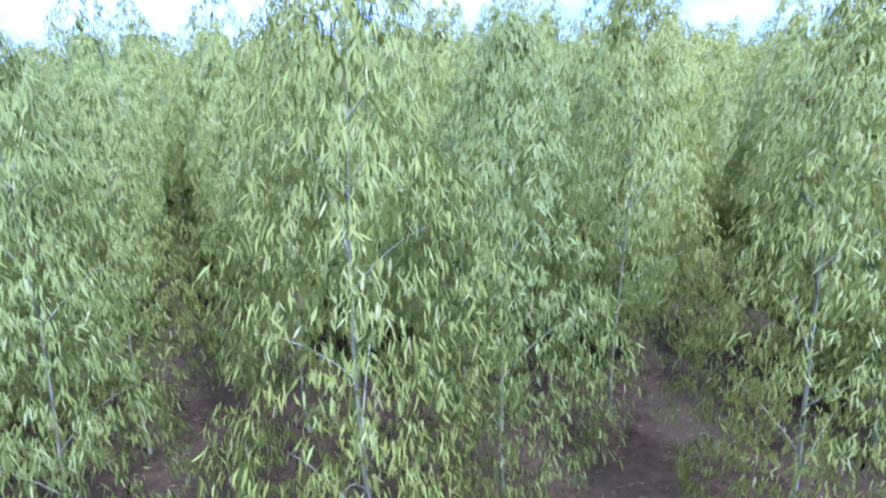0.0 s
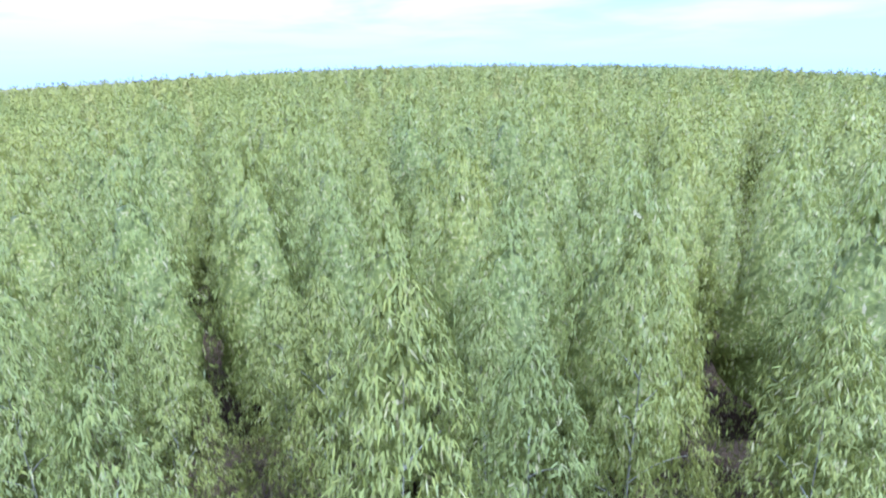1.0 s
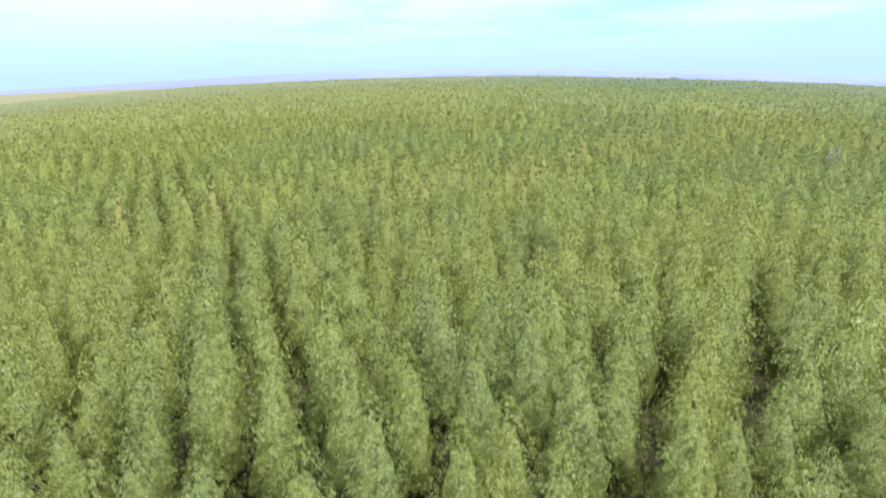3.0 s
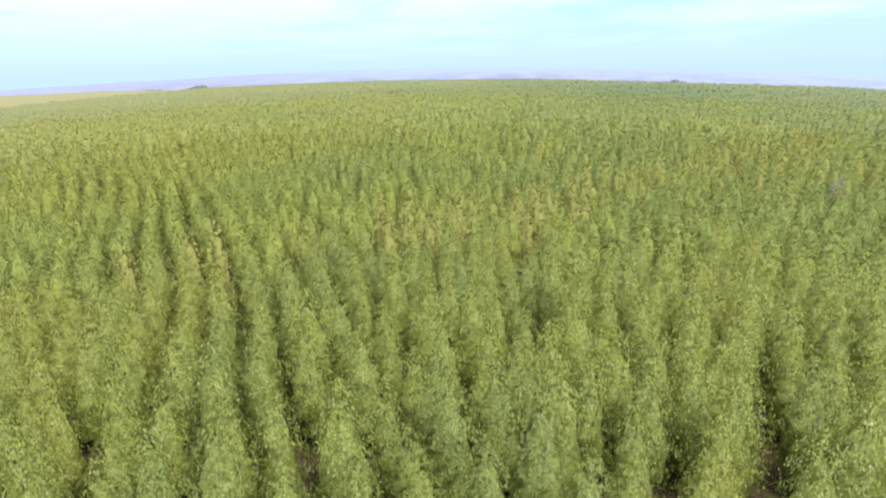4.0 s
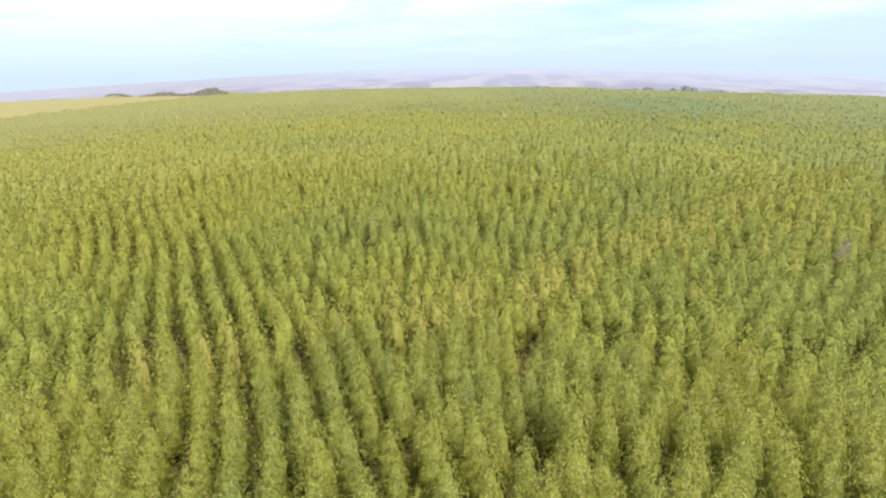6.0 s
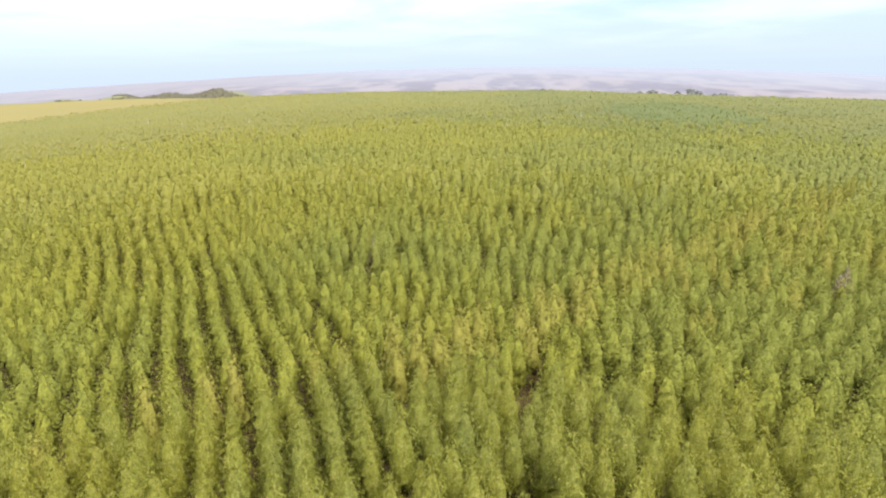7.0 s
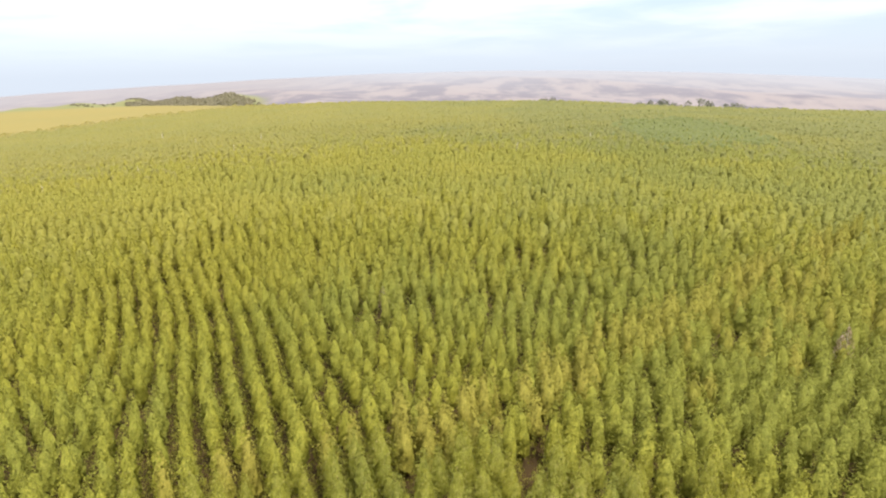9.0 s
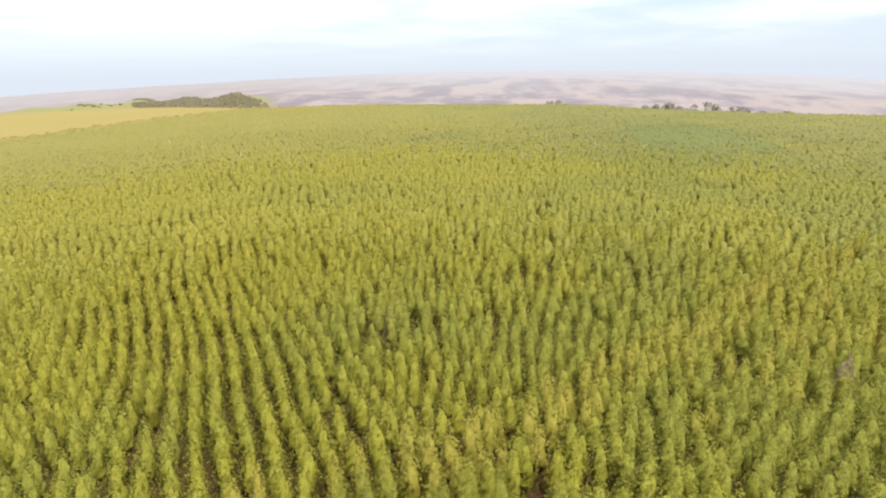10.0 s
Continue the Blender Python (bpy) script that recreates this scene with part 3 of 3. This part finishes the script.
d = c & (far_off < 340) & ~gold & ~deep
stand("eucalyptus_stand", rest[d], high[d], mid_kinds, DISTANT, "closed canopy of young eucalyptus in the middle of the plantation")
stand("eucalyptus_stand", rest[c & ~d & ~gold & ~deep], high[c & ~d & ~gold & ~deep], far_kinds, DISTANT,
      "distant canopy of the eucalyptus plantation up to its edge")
stand("eucalyptus_stand", rest[c & deep], high[c & deep] * 1.12, far_kinds, DEEP,
      "darker green patch of taller trees in the plantation")
stand("eucalyptus_stand", rest[c & gold], high[c & gold] * 0.8, far_kinds, GOLD,
      "distant golden-yellow block of the plantation")


# ---- the plateau's edge ----
def broad_tree(seed, height, spread):
    """A bush-like savanna tree: a short forked trunk and an uneven, gappy crown of leaf sprays."""
    global rng
    rng = np.random.default_rng(seed)
    top = tagged(new("bush_tree"), "dark green rounded tree at the plantation's far edge", "tree", "trees along the far edge")
    v, q = tube(np.array([[0, 0, -0.4], [0.1, 0, height * 0.25], [0.05, 0.1, height * 0.55]]), [0.22, 0.17, 0.08], 6)
    part("trunk", mesh("trunk", v, q, BARK, True), top)
    n = 260
    lump = rng.integers(0, 6, n)
    centre = np.column_stack([rng.normal(0, spread * 0.3, 6), rng.normal(0, spread * 0.3, 6), rng.uniform(0.4, 0.8, 6) * height])
    base = centre[lump] + unit(rng.normal(size=(n, 3))) * (rng.uniform(0.5, 1, n)[:, None]) * np.array([spread * 0.3, spread * 0.3, height * 0.22])
    way = unit(base - np.array([0, 0, height * 0.45]) + rng.normal(0, 0.6, (n, 3)))
    l = rng.uniform(0.09, 0.17, n) * height
    v, q = diamonds(base, way, l, l * 0.6, way)
    part("crown", mesh("crown", v, q, BUSH), top)
    return top


bushes = [broad_tree(60 + k, 5.0, 6.0) for k in range(4)]
rng = np.random.default_rng(17)
spots = ((5.2, 16, 1.1), (5.9, 10, 1.5), (6.6, 12, 1.7), (7.2, 15, 1.4), (7.9, 12, 1.0), (13.8, 12, 1.3), (14.6, 10, 1.6), (15.2, 9, 2.2), (15.7, 12, 1.9), (16.5, 13, 1.5),
         (17.5, 9, 1.8), (17.9, 14, 1.2), (18.8, 8, 2.2), (19.3, 13, 1.6), (20.3, 11, 1.6), (20.9, 13, 1.7), (21.4, 9, 1.7), (22.7, 13, 1.2), (-3.2, 12, 1.0), (-1.2, 10, 1.2),
         (24.6, 12, 1.3), (26.0, 14, 1.1), (28.0, 13, 1.0))
for i, (az, out, h) in enumerate(spots):
    r = float(edge_at(math.sin(radians(az)), math.cos(radians(az)))) + 120 + out
    x, y = r * math.sin(radians(az)), r * math.cos(radians(az))
    m = Matrix.Translation((x, y, float(lift(x, y)))) @ Matrix.Rotation(i * 1.7, 4, "Z")
    ob = bushes[i % 4] if i < 4 else copy_thing(bushes[i % 4], m)
    ob.matrix_basis = m
    ob.scale = (h * 0.8, h * 0.8, h * 1.1)


def woodland():
    """A belt of native wood behind the golden block: many crowns of uneven height."""
    global rng
    rng = np.random.default_rng(23)
    n = 2200
    a = np.where(rng.uniform(0, 1, n) < 0.8, rng.uniform(-30, -18.6, n), rng.uniform(-34, -26, n))
    r = rng.uniform(1690, 2080, n)
    clump = np.sin(a * 2.3 + r / 31.0) + np.sin(r / 47.0 - a * 1.1)
    keep = (a > -28.6 - clump) | (clump > 0.8)
    a, r = a[keep], r[keep]
    x, y = r * np.sin(np.radians(a)), r * np.cos(np.radians(a))
    grow = rng.uniform(0.6, 1.05, len(a)) * np.clip((-18.0 - a) / 1.6, 0.4, 1) * np.clip((a + 34) / 9, 0.45, 1)
    kinds = [stand_tree(24, 2.6, 6, 3, 9.0, 5.4, 0.85, 0.5) for k in range(5)]
    stand("woodland", np.column_stack([x, y, lift(x, y) - 0.5]), grow, kinds, WOODLAND, "dark olive native woodland on a far spur", "woodland", thin=1.0, deep=1.0)


woodland()


# ---- dead and dry trees that show pale among the rows ----
def pale_wood():
    m, t = material("dead_wood")
    place = node(t, "ShaderNodeTexCoord").outputs["Object"]
    streaks = node(t, "ShaderNodeTexNoise", {"Vector": place, "Scale": 11.0, "Detail": 4.0}).outputs[0]
    col = mix(t, span(t, streaks, 0.35, 0.65), rgb(0.4, 0.35, 0.28), rgb(0.62, 0.57, 0.48))
    finish(t, node(t, "ShaderNodeBsdfPrincipled", {"Base Color": col, "Roughness": 0.85}).outputs[0])
    return m


DEAD = pale_wood()


def dry_tree(seed, height, leaves, thick, label):
    """A dead or dying eucalyptus: pale bare stem and limbs, with what dry leaves are left."""
    global rng
    rng = np.random.default_rng(seed)
    top = tagged(new("dry_eucalyptus"), label, "dead tree", "dead trees in the plantation")
    s = np.linspace(0, 1, 8)
    stem = np.stack([0.12 * np.sin(s * 4 + seed), 0.1 * np.sin(s * 3 + 2 * seed), s * height], -1)
    stem[0, 2] = -0.15
    v, q = tube(stem, thick * (1 - 0.8 * s), 7)
    part("trunk", mesh("trunk", v, q, DEAD, True), top)
    for i in range(9):
        u = 0.35 + 0.6 * i / 9
        k = np.linspace(0, 1, 5)
        ang, reach = i * 2.4 + rng.uniform(-0.4, 0.4), 0.95 * (1.15 - u)
        start = np.array([np.interp(u, s, stem[:, 0]), np.interp(u, s, stem[:, 1]), u * height])
        line = start + np.stack([np.cos(ang) * reach * k, np.sin(ang) * reach * k, reach * (1.2 * k - 0.3 * k * k)], -1)
        v, q = tube(line, thick * 0.45 * (1 - 0.8 * k), 5)
        part("limb", mesh("limb", v, q, DEAD, True), top)
    if leaves:
        hub, ang, u = crown_points(leaves, height * 0.95, 0.85, height * 0.2, 0.3)
        size = rng.uniform(0.12, 0.26, leaves)
        v, q = diamonds(hub, unit(rng.normal(0, 0.4, (leaves, 3)) + np.array([0, 0, -1.0])), size, size * 0.3, unit(hub))
        part("crown", mesh("crown", v, q, DRY, normals=crown_normals(v, height, 1.0, 0.4, 4)), top)
    return top


for i, (x, y, high_up, leaves, thick) in enumerate(((-146.5, 292.4, 6.4, 40, 0.16), (-116.2, 259.6, 6.2, 30, 0.14), (-88.7, 260.4, 6.4, 30, 0.14), (-88.8, 229.7, 6.0, 60, 0.12),
                                                    (-99.5, 182.2, 6.0, 40, 0.12), (-112.2, 158.1, 5.9, 60, 0.1), (40.4, 234.6, 6.2, 30, 0.13), (12.3, 204.2, 6.0, 40, 0.11),
                                                    (-11.4, 72.8, 5.4, 520, 0.03), (36.3, 63.2, 4.9, 700, 0.03), (37.6, 64.4, 5.3, 640, 0.03))):
    ob = dry_tree(80 + i, high_up, leaves, thick, "dead eucalyptus with a bleached bare stem among green rows" if leaves < 100 else "dying eucalyptus with dry pinkish-brown leaves among green rows")
    ob.matrix_basis = pose(x, y, float(lift(x, y)), 0, 0, 40 * i)


def leaf_litter():
    """Fallen leaves on the soil round the clearing."""
    global rng
    rng = np.random.default_rng(91)
    n = 5200
    a, d = rng.uniform(-0.8, 0.8, n), 16 * np.sqrt(rng.uniform(0.02, 1, n))
    x, y = d * np.sin(a), d * np.cos(a)
    rough_z = 0.05 * np.sin(x * 3.1 + np.cos(y * 2.3)) * np.cos(y * 2.7) + 0.03 * np.sin(x * 7.3 + y * 5.1)
    base = np.stack([x, y, lift(x, y) + rough_z + 0.03], -1)
    way = unit(np.stack([rng.normal(size=n), rng.normal(size=n), rng.normal(0, 0.2, n)], -1))
    size = rng.uniform(0.06, 0.13, n)
    v, q = diamonds(base, way, size, size * 0.2, np.tile([0.0, 0.0, 1.0], (n, 1)))
    tagged(new("leaf_litter", mesh("leaf_litter", v, q, LITTER)), "dry brown leaves fallen on the bare soil", "leaf litter", kind="stuff")


LITTER = foliage("fallen_leaves", (0.15, 0.1, 0.045), (0.1, 0.066, 0.03), (0.2, 0.14, 0.06), (0.22, 0.17, 0.09), True, 0.8)
leaf_litter()
